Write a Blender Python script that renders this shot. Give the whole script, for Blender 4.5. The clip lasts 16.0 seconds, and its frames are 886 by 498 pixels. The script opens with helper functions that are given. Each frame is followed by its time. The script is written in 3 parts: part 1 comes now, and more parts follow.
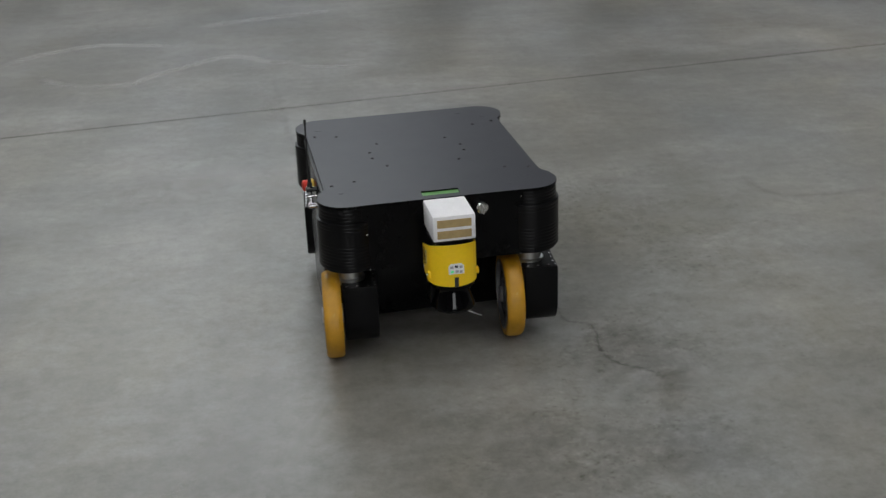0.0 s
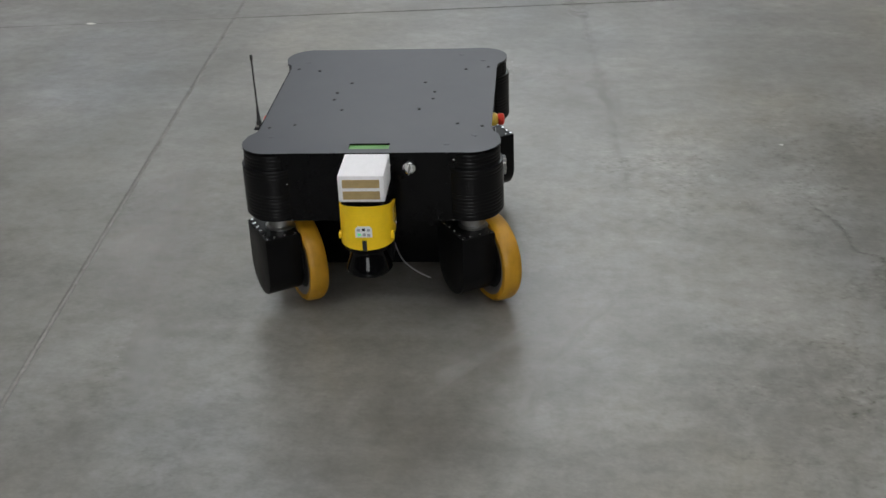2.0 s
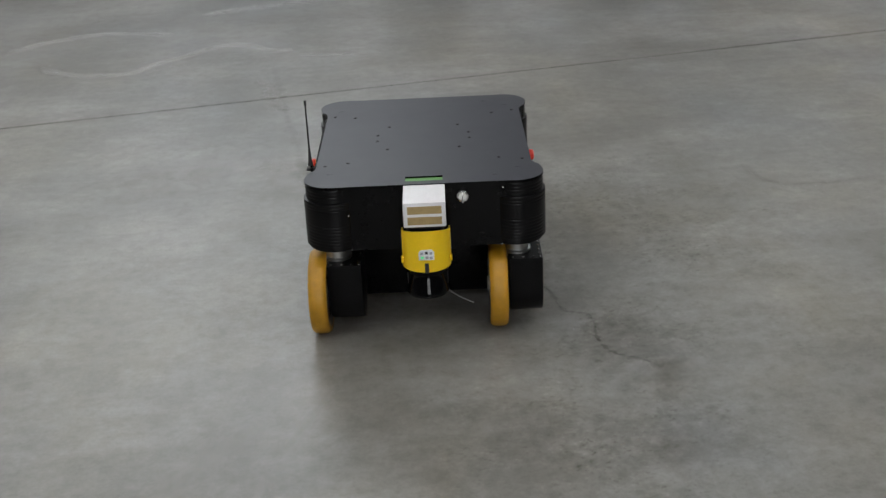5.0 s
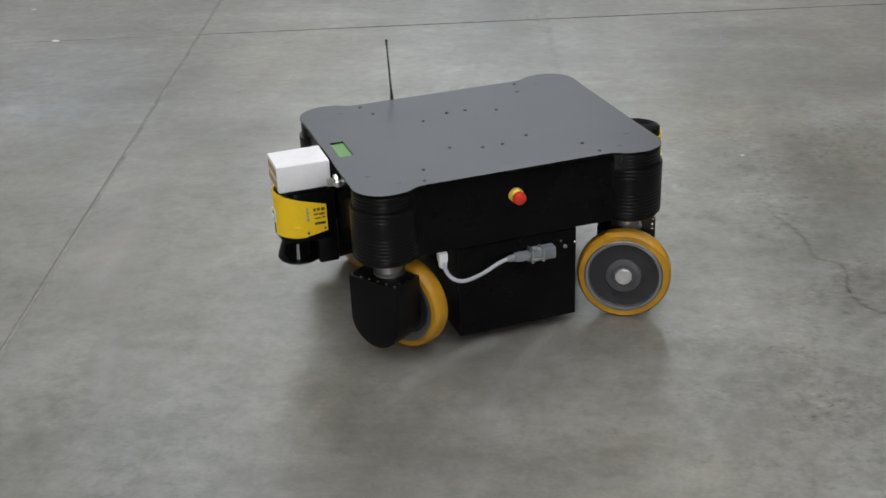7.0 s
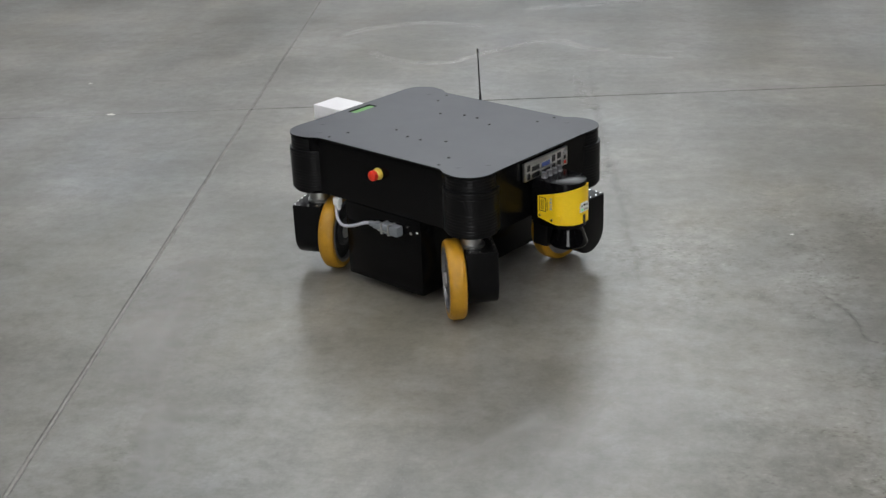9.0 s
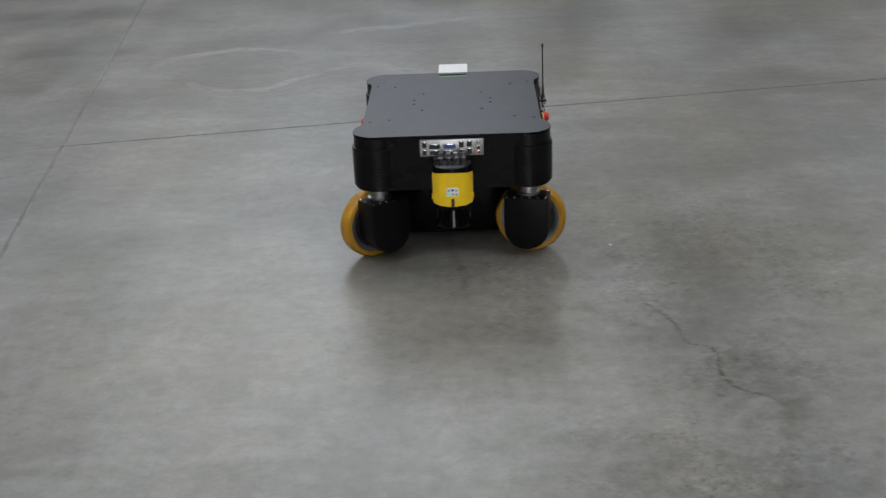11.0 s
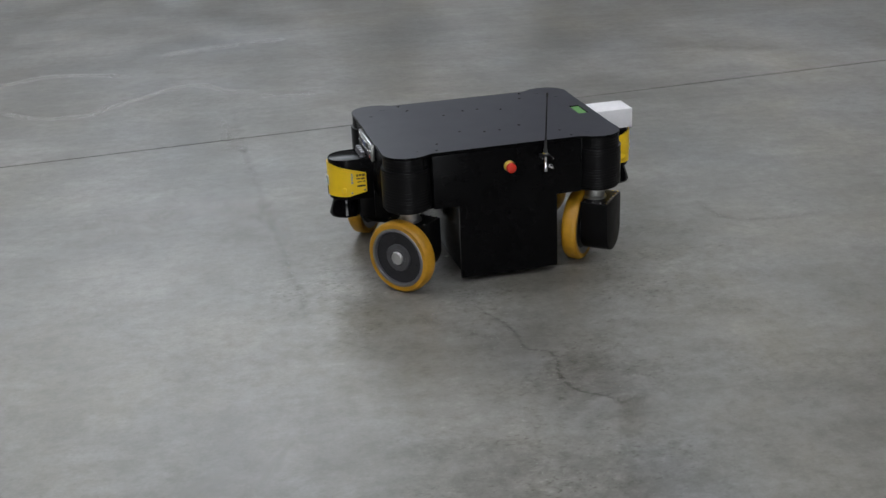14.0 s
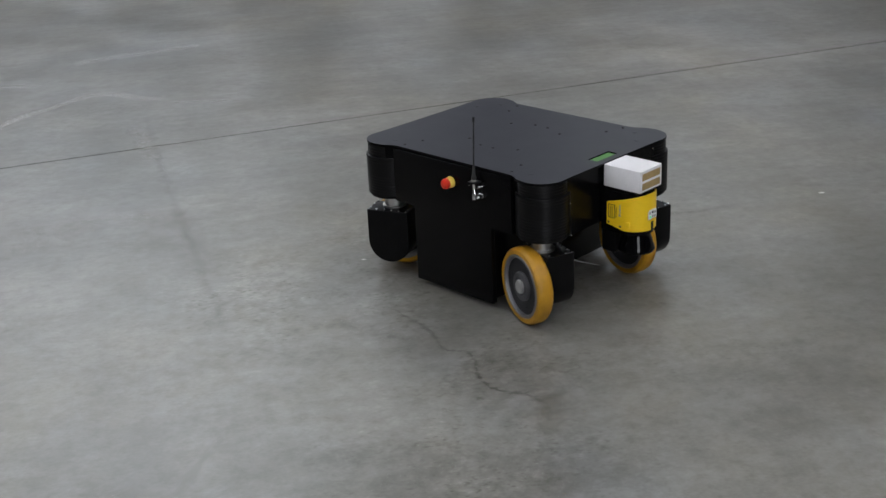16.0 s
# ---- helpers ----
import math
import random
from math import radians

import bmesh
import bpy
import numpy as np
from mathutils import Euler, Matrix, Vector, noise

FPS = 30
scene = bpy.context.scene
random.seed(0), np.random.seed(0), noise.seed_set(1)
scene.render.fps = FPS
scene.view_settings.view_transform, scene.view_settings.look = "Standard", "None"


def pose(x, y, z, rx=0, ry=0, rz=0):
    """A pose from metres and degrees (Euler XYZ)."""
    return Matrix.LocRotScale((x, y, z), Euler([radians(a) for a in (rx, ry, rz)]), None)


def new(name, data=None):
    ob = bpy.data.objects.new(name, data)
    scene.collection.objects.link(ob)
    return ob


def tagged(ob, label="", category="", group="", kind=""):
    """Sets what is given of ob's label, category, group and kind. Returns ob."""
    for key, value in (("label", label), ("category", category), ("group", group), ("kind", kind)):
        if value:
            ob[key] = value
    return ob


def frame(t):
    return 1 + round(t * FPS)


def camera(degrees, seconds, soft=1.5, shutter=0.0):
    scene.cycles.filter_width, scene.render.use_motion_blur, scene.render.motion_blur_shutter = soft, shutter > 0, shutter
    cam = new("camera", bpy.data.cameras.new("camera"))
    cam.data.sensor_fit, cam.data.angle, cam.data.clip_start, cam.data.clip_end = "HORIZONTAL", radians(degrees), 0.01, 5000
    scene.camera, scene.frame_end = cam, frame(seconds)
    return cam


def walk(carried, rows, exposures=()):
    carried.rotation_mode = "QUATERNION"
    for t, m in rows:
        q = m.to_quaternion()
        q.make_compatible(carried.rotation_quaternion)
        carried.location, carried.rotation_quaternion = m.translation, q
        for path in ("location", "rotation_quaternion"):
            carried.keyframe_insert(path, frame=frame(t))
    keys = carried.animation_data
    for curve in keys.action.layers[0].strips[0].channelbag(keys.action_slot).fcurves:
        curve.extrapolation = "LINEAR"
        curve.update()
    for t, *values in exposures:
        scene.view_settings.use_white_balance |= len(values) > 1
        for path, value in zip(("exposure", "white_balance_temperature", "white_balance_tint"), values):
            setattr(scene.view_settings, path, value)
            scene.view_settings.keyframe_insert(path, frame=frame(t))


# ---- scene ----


def glide(rows, t):
    """A smooth curve through rows of (seconds, values...), read at t seconds."""
    a = np.array(rows, float)
    k, h = a[:, 0], np.diff(a[:, 0])
    d = np.diff(a[:, 1:], axis=0) / h[:, None]
    mid = (h[1:, None] * d[:-1] + h[:-1, None] * d[1:]) / (h[1:] + h[:-1])[:, None]
    if len(d) > 1:
        first, last = d[0] + (d[0] - mid[0]), d[-1] + (d[-1] - mid[-1])
    else:
        first, last = d[0], d[-1]
    m = np.vstack([first[None], mid, last[None]])
    i = int(np.clip(np.searchsorted(k, t, "right") - 1, 0, len(k) - 2))
    s = (t - k[i]) / h[i]
    return ((1 + 2 * s) * (1 - s) ** 2 * a[i, 1:] + s * (1 - s) ** 2 * h[i] * m[i]
            + s * s * (3 - 2 * s) * a[i + 1, 1:] + s * s * (s - 1) * h[i] * m[i + 1])


TIMES = [round(0.1 * i, 1) for i in range(161)]

# ---------------------------------------------------------------- camera
cam = camera(39.19, 16.0, soft=1.4, shutter=0.4)
CAMERA_ROWS = [  # seconds, x, y, z, yaw, tilt, lean
    (0, -0.000, 0.000, 1.332, -5.45, -22.84, -2.26),
    (0.5, -0.012, 0.002, 1.335, -5.82, -24.75, -2.06),
    (1, -0.029, 0.005, 1.335, -3.60, -26.36, -1.79),
    (1.5, -0.013, -0.001, 1.350, 3.13, -27.37, -2.39),
    (2, -0.018, -0.011, 1.367, 8.71, -27.35, -2.42),
    (2.5, -0.021, -0.020, 1.375, 10.02, -25.48, -2.34),
    (3, -0.011, -0.021, 1.358, 9.64, -23.58, -2.17),
    (3.5, -0.010, -0.019, 1.364, 7.32, -23.26, -2.26),
    (4, -0.004, -0.028, 1.358, 3.17, -22.48, -2.14),
    (4.5, 0.009, -0.014, 1.350, -2.25, -22.50, -2.23),
    (4.7, 0.013, -0.008, 1.351, -4.13, -22.69, -2.50),
    (5.2, 0.012, -0.011, 1.350, -5.17, -24.23, -2.44),
    (5.7, 0.011, -0.017, 1.348, -3.20, -25.60, -2.32),
    (6.2, 0.010, -0.023, 1.346, 0.73, -26.50, -2.19),
    (6.8, 0.009, -0.027, 1.344, 5.59, -26.43, -2.11),
    (7, 0.010, -0.025, 1.343, 7.34, -26.38, -2.25),
    (7.5, 0.009, -0.034, 1.353, 9.24, -26.27, -1.99),
    (8, 0.005, -0.032, 1.358, 9.51, -24.93, -2.55),
    (8.5, 0.002, -0.027, 1.356, 10.04, -23.90, -2.45),
    (9, 0.000, -0.028, 1.360, 9.39, -23.05, -2.46),
    (9.6, -0.004, -0.031, 1.372, 7.40, -22.71, -2.51),
    (10.2, -0.008, -0.033, 1.384, 4.77, -22.70, -2.57),
    (10.8, -0.010, -0.035, 1.390, 1.92, -22.62, -2.59),
    (11, -0.013, -0.034, 1.385, 0.52, -22.57, -2.43),
    (11.5, -0.020, -0.033, 1.380, -3.17, -22.16, -2.20),
    (12, -0.017, -0.035, 1.379, -5.47, -22.15, -2.17),
    (12.5, -0.013, -0.034, 1.381, -7.69, -21.96, -2.31),
    (13, -0.010, -0.038, 1.379, -8.45, -21.92, -2.18),
    (13.5, -0.010, -0.034, 1.377, -8.41, -21.94, -2.29),
    (14, -0.006, -0.028, 1.379, -7.51, -22.10, -2.41),
    (14.5, 0.009, -0.028, 1.379, -6.72, -22.10, -2.56),
    (15, 0.004, -0.025, 1.377, -7.71, -21.99, -2.52),
    (15.5, 0.016, -0.029, 1.373, -8.39, -21.92, -2.43),
    (16, 0.029, -0.024, 1.371, -11.05, -22.11, -2.73),
]


def camera_pose(t):
    x, y, z, yaw, tilt, lean = glide(CAMERA_ROWS, t)
    return pose(x, y, z, 0, 0, yaw) @ pose(0, 0, 0, 90 + tilt) @ pose(0, 0, 0, 0, 0, lean)


walk(cam, [(t, camera_pose(t)) for t in TIMES],
     exposures=[(0, -0.37, 6560, 9), (1, -0.27, 6580, 9), (3, -0.19, 6600, 10), (4.6, -0.22, 6600, 10), (6.8, 0.09, 6600, 10), (8.7, 0.13, 6600, 10), (10.8, -0.15, 6450, 11), (12.5, -0.19, 6360, 11), (16, -0.17, 6360, 11)])

# ---------------------------------------------------------------- light
HALL = (-12.0, 14.0, -9.0, 27.0, 6.5)   # x0, x1, y0, y1, ceiling height
world = bpy.data.worlds.new("hall_air")
world.use_nodes = True
world.node_tree.nodes["Background"].inputs[0].default_value = (0.9, 0.95, 1.0, 1)
world.node_tree.nodes["Background"].inputs[1].default_value = 0.05
scene.world = world
LUMINAIRE_POWER = 6.2
SKYLIGHT_POWER = 4.2
WINDOW_POWER = 0.85
SOUTH_WINDOW_POWER = 8.0


# ---------------------------------------------------------------- materials
def nodes_of(name):
    m = bpy.data.materials.new(name)
    m.use_nodes = True
    nt = m.node_tree
    return m, nt, nt.nodes["Principled BSDF"]


def noise_node(nt, scale, detail=4.0, rough=0.6, vec=None, stretch=None):
    n = nt.nodes.new("ShaderNodeTexNoise")
    n.inputs["Scale"].default_value = scale
    n.inputs["Detail"].default_value = detail
    n.inputs["Roughness"].default_value = rough
    if vec is None:
        vec = nt.nodes.new("ShaderNodeTexCoord").outputs["Object"]
    if stretch:
        mp = nt.nodes.new("ShaderNodeMapping")
        mp.inputs["Scale"].default_value = stretch[:3]
        mp.inputs["Rotation"].default_value = (0, 0, radians(stretch[3]) if len(stretch) > 3 else 0)
        nt.links.new(vec, mp.inputs["Vector"])
        vec = mp.outputs["Vector"]
    nt.links.new(vec, n.inputs["Vector"])
    return n.outputs["Fac"]


def ramp(nt, fac, stops):
    r = nt.nodes.new("ShaderNodeValToRGB")
    nt.links.new(fac, r.inputs["Fac"])
    els = r.color_ramp.elements
    while len(els) < len(stops):
        els.new(0.5)
    for e, (p, col) in zip(els, stops):
        e.position = p
        e.color = (*col, 1) if len(col) == 3 else (col[0],) * 3 + (1,)
    return r.outputs["Color"]


def mix(nt, kind, fac, a, b):
    n = nt.nodes.new("ShaderNodeMix")
    n.data_type, n.blend_type = "RGBA", kind
    for sock, val in ((0, fac), (6, a), (7, b)):
        if hasattr(val, "links"):
            nt.links.new(val, n.inputs[sock])
        elif sock == 0:
            n.inputs[0].default_value = val
        else:
            n.inputs[sock].default_value = (*val, 1)
    return n.outputs[2]


def to_range(nt, fac, lo, hi, a=0.0, b=1.0):
    n = nt.nodes.new("ShaderNodeMapRange")
    nt.links.new(fac, n.inputs[0])
    for i, v in enumerate((lo, hi, a, b)):
        n.inputs[i + 1].default_value = v
    return n.outputs[0]


def bump(nt, bsdf, height, strength, dist=0.001):
    b = nt.nodes.new("ShaderNodeBump")
    b.inputs["Strength"].default_value = strength
    b.inputs["Distance"].default_value = dist
    nt.links.new(height, b.inputs["Height"])
    nt.links.new(b.outputs[0], bsdf.inputs["Normal"])


def surface(name, color, rough=0.5, metal=0.0, vary=0.2, scale=25.0, grain=300.0, relief=0.1, spec=0.5, coat=0.0, wear=None, rvar=0.05):
    """A painted, moulded or metal surface with blotches at two scales, fine relief and, if wear is given, scuffs of that colour."""
    m, nt, b = nodes_of(name)
    big, fine = noise_node(nt, scale, 5, 0.65), noise_node(nt, grain, 3, 0.6)
    lo, hi = [c * (1 - vary) for c in color], [min(1, c * (1 + vary)) for c in color]
    col = ramp(nt, big, [(0.3, lo), (0.7, hi)])
    col = mix(nt, "MULTIPLY", 0.3, col, ramp(nt, fine, [(0.35, (0.8,)), (0.65, (1.0,))]))
    if wear:
        w = to_range(nt, noise_node(nt, scale * 2.2, 8, 0.75), 0.62, 0.72)
        col = mix(nt, "MIX", w, col, wear)
    nt.links.new(col, b.inputs["Base Color"])
    nt.links.new(to_range(nt, big, 0.3, 0.7, max(0.02, rough - rvar), min(1, rough + rvar)), b.inputs["Roughness"])
    b.inputs["Metallic"].default_value = metal
    b.inputs["Specular IOR Level"].default_value = spec
    b.inputs["Coat Weight"].default_value = coat
    if relief:
        bump(nt, b, fine, relief)
    return m


def concrete(name):
    m, nt, b = nodes_of(name)
    geo = nt.nodes.new("ShaderNodeNewGeometry").outputs["Position"]
    cloud = noise_node(nt, 0.6, 3, 0.5, geo)
    patch = noise_node(nt, 2.4, 8, 0.62, geo)
    streak = noise_node(nt, 1.7, 7, 0.6, geo, (0.9, 1.5, 1, 35))
    swath = noise_node(nt, 1.5, 5, 0.55, geo, (2.6, 0.45, 1, -12))
    speck = noise_node(nt, 26.0, 8, 0.74, geo)
    fine = noise_node(nt, 110.0, 4, 0.7, geo)
    col = ramp(nt, cloud, [(0.3, (0.177, 0.173, 0.162)), (0.7, (0.246, 0.243, 0.233))])
    col = mix(nt, "MULTIPLY", 0.85, col, ramp(nt, patch, [(0.30, (0.70, 0.685, 0.66)), (0.5, (0.94, 0.94, 0.94)), (0.70, (1.20, 1.20, 1.22))]))
    col = mix(nt, "MULTIPLY", 0.45, col, ramp(nt, streak, [(0.30, (0.78, 0.765, 0.74)), (0.68, (1.14, 1.14, 1.15))]))
    # long soft paler and darker swaths running away from the camera
    col = mix(nt, "MULTIPLY", 0.7, col, ramp(nt, swath, [(0.36, (0.86, 0.85, 0.82)), (0.64, (1.13, 1.13, 1.14))]))
    col = mix(nt, "MULTIPLY", 0.40, col, ramp(nt, speck, [(0.36, (0.62, 0.61, 0.58)), (0.5, (0.98, 0.98, 0.97)), (0.64, (1.22, 1.22, 1.22))]))
    col = mix(nt, "MULTIPLY", 0.3, col, ramp(nt, fine, [(0.3, (0.70, 0.70, 0.69)), (0.7, (1.2, 1.2, 1.2))]))
    tint = noise_node(nt, 0.9, 6, 0.62, geo, (1.0, 0.7, 1, 20))
    col = mix(nt, "MULTIPLY", 0.9, col, ramp(nt, tint, [(0.34, (1.08, 1.03, 0.90)), (0.46, (1.02, 1.01, 0.98)), (0.56, (0.98, 1.0, 1.01)), (0.68, (0.93, 0.99, 1.08))]))
    # worn zones, where the top coat has gone and the grain shows; elsewhere the coat is calm
    zone = to_range(nt, noise_node(nt, 1.3, 5, 0.6, geo), 0.46, 0.66, 0, 0.55)
    for at, near, far in (((0.22, 3.10, 0), 0.12, 0.55), ((0.66, 2.50, 0), 0.08, 0.42), ((0.50, 2.05, 0), 0.10, 0.50), ((0.70, 3.20, 0), 0.2, 0.9)):
        d = nt.nodes.new("ShaderNodeVectorMath")
        d.operation = "DISTANCE"
        d.inputs[1].default_value = at
        nt.links.new(geo, d.inputs[0])
        most = nt.nodes.new("ShaderNodeMath")
        most.operation = "MAXIMUM"
        nt.links.new(zone, most.inputs[0]), nt.links.new(to_range(nt, d.outputs["Value"], near, far, 1, 0), most.inputs[1])
        zone = most.outputs[0]
    worn = noise_node(nt, 24.0, 8, 0.68, geo, (1.1, 0.9, 1, -30))
    grain = ramp(nt, worn, [(0.36, (0.56, 0.545, 0.50)), (0.47, (0.90, 0.895, 0.875)), (0.55, (1.04, 1.035, 1.03)), (0.66, (1.36, 1.355, 1.34))])
    breaks = to_range(nt, noise_node(nt, 5.0, 6, 0.65, geo), 0.38, 0.62, 0.25, 1.0)
    both = nt.nodes.new("ShaderNodeMath")
    both.operation = "MULTIPLY"
    nt.links.new(zone, both.inputs[0]), nt.links.new(breaks, both.inputs[1])
    soft = to_range(nt, both.outputs[0], 0, 1, 0.06, 0.66)
    col = mix(nt, "MULTIPLY", soft, col, grain)
    # small dark pits and pale flecks where the coat is worn through
    pit = noise_node(nt, 55.0, 6, 0.62, geo, (1.0, 1.5, 1, -35))
    flecks = ramp(nt, pit, [(0.37, (0.56, 0.55, 0.50)), (0.425, (0.98, 0.98, 0.97)), (0.575, (1.0, 1.0, 1.0)), (0.64, (1.28, 1.28, 1.26))])
    col = mix(nt, "MULTIPLY", to_range(nt, both.outputs[0], 0.12, 0.8, 0.0, 1.0), col, flecks)
    mottle = noise_node(nt, 8.0, 8, 0.72, geo, (0.9, 1.3, 1, 25))
    col = mix(nt, "MULTIPLY", 0.6, col, ramp(nt, mottle, [(0.36, (0.80, 0.79, 0.76)), (0.5, (0.98, 0.98, 0.97)), (0.64, (1.17, 1.17, 1.17))]))
    scuff = noise_node(nt, 2.8, 6, 0.6, geo, (0.5, 3.0, 1, 65))
    col = mix(nt, "MULTIPLY", 0.4, col, ramp(nt, scuff, [(0.40, (0.90, 0.89, 0.88)), (0.62, (1.16, 1.16, 1.17))]))
    nt.links.new(col, b.inputs["Base Color"])
    nt.links.new(to_range(nt, patch, 0.3, 0.7, 0.31, 0.40), b.inputs["Roughness"])
    # the coat is thinner where it is worn
    nt.links.new(to_range(nt, both.outputs[0], 0, 1, 0.54, 0.46), b.inputs["Specular IOR Level"])
    h = mix(nt, "ADD", 0.5, speck, fine)
    bump(nt, b, h, 0.07, 0.0010)
    return m


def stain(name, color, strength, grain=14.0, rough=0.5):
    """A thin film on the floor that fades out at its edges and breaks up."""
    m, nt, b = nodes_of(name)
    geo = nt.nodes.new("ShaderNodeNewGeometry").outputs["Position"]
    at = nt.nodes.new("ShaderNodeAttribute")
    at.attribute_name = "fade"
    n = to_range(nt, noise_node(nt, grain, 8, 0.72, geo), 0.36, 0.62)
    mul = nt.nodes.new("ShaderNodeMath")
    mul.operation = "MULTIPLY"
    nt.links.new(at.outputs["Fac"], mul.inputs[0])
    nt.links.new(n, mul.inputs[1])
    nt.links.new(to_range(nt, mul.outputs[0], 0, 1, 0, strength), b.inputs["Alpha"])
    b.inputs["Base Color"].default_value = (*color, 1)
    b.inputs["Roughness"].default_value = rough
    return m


def glow(name, color, power):
    m, nt, b = nodes_of(name)
    b.inputs["Base Color"].default_value = (*color, 1)
    b.inputs["Emission Color"].default_value = (*color, 1)
    b.inputs["Emission Strength"].default_value = power
    return m


CONCRETE = concrete("polished_concrete")
MORTAR = surface("pale_mortar", (0.26, 0.252, 0.24), 0.8, vary=0.35, scale=12, grain=120)
JOINT = surface("joint_filler", (0.05, 0.048, 0.045), 0.9, vary=0.4)
WALL = surface("painted_block_wall", (0.13, 0.13, 0.125), 0.8, vary=0.12, scale=0.8, grain=40)
CEILING = surface("steel_deck_ceiling", (0.25, 0.25, 0.25), 0.7, vary=0.12, scale=0.8, grain=40)
DOOR = surface("brown_roller_door", (0.10, 0.065, 0.045), 0.5, vary=0.2, scale=1.0, grain=40)
PLATE = surface("anodised_dark_plate", (0.0225, 0.0228, 0.0325), 0.38, vary=0.06, scale=9, grain=500, relief=0.02, spec=0.30, rvar=0.02)
BLACK = surface("black_powder_coat", (0.0032, 0.0032, 0.0036), 0.2, vary=0.25, scale=12, grain=420, relief=0.02, spec=0.11, rvar=0.012)
RIBBED = surface("black_moulded_plastic", (0.0036, 0.0036, 0.0042), 0.33, vary=0.2, scale=20, grain=380, relief=0.03, spec=0.2)
DRIVE = surface("black_drive_casing", (0.0042, 0.0042, 0.0047), 0.35, vary=0.25, scale=18, grain=300, relief=0.03, spec=0.13)
GLOSS = surface("black_scanner_window", (0.002, 0.002, 0.0025), 0.06, vary=0.1, relief=0, spec=0.18, rvar=0.01)
YELLOW = surface("yellow_paint", (0.95, 0.63, 0.012), 0.4, vary=0.05, scale=14, relief=0.04)
TYRE = surface("amber_polyurethane", (0.48, 0.245, 0.014), 0.42, vary=0.25, scale=16, grain=220, relief=0.12, wear=(0.56, 0.39, 0.11))
STEEL = surface("turned_steel", (0.55, 0.55, 0.54), 0.36, 1.0, vary=0.12, scale=40)
RIM = surface("cast_rim", (0.25, 0.25, 0.265), 0.40, 0.75, vary=0.15, scale=30, relief=0.15)
HUB = surface("dull_hub_metal", (0.10, 0.10, 0.108), 0.42, 0.4, vary=0.2, scale=40, relief=0.1)
DISC = surface("dark_wheel_disc", (0.030, 0.030, 0.034), 0.45, 0.3, vary=0.2, scale=30, relief=0.15)
CAP = surface("zinc_cap", (0.62, 0.62, 0.62), 0.38, 0.8, vary=0.12, scale=60)
CHROME = surface("chrome", (0.75, 0.75, 0.75), 0.14, 1.0, vary=0.06, relief=0)
FOAM = surface("white_foam", (0.82, 0.82, 0.84), 0.75, vary=0.03, scale=40, grain=260, relief=0.25)
TAN = surface("tan_insert", (0.40, 0.29, 0.13), 0.7, vary=0.15, scale=60, relief=0.2)
RED = surface("red_plastic", (0.72, 0.035, 0.015), 0.36, vary=0.05, relief=0)
COLLAR = surface("yellow_plastic", (0.85, 0.62, 0.10), 0.38, vary=0.05, relief=0)
GREY = surface("grey_plastic", (0.36, 0.37, 0.38), 0.42, vary=0.08)
PRINT = surface("faded_brown_print", (0.16, 0.095, 0.012), 0.6, vary=0.3, scale=120)
PLUG = surface("slate_grey_plastic", (0.20, 0.215, 0.235), 0.4, vary=0.1)
CABLE = surface("grey_cable_sheath", (0.46, 0.46, 0.52), 0.45, vary=0.06)
PORT = surface("dark_socket", (0.006, 0.006, 0.007), 0.4, vary=0.2)
BLUE = surface("blue_socket", (0.05, 0.08, 0.25), 0.4, vary=0.1)
LABEL = surface("white_label", (0.78, 0.80, 0.80), 0.5, vary=0.03)
INK = surface("dark_print", (0.018, 0.018, 0.018), 0.6, vary=0.1)
LCD = glow("green_display", (0.09, 0.25, 0.06), 0.05)
LED = glow("green_led", (0.12, 0.75, 0.30), 0.35)
TUBE = glow("luminaire_diffuser", (0.985, 0.985, 1.0), LUMINAIRE_POWER)
DAY = glow("window_pane", (0.93, 0.97, 1.0), WINDOW_POWER)
SOUTH_DAY = glow("south_window_pane", (0.95, 0.98, 1.0), SOUTH_WINDOW_POWER)
SKY = glow("skylight_pane", (0.90, 0.955, 1.0), SKYLIGHT_POWER)
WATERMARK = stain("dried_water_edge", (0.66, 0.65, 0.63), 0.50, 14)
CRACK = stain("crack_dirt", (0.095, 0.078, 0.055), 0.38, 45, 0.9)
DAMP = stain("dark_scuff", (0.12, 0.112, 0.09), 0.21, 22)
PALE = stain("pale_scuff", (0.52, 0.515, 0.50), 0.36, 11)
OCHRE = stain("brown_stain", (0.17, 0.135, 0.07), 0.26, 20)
SPECK = surface("white_paint_speck", (0.75, 0.74, 0.70), 0.6, vary=0.1)


# ---------------------------------------------------------------- mesh helpers
def part(name, bm, material, parent=None, label="", m=None, smooth=35):
    me = bpy.data.meshes.new(name)
    bmesh.ops.recalc_face_normals(bm, faces=bm.faces)
    for f in bm.faces:
        f.smooth = True
    for e in bm.edges:
        if len(e.link_faces) == 2 and e.calc_face_angle(0) > radians(smooth):
            e.smooth = False
    bm.to_mesh(me)
    bm.free()
    for mm in (material if isinstance(material, (list, tuple)) else [material]):
        me.materials.append(mm)
    ob = new(name, me)
    if parent is not None:
        ob.parent = parent
    if m is not None:
        ob.matrix_basis = m
    return tagged(ob, label)


def again(ob, m):
    """One more object on the same mesh, beside ob."""
    o = new(ob.name.split(".")[0], ob.data)
    o.parent = ob.parent
    o.matrix_basis = m
    return tagged(o, ob.get("label", ""))


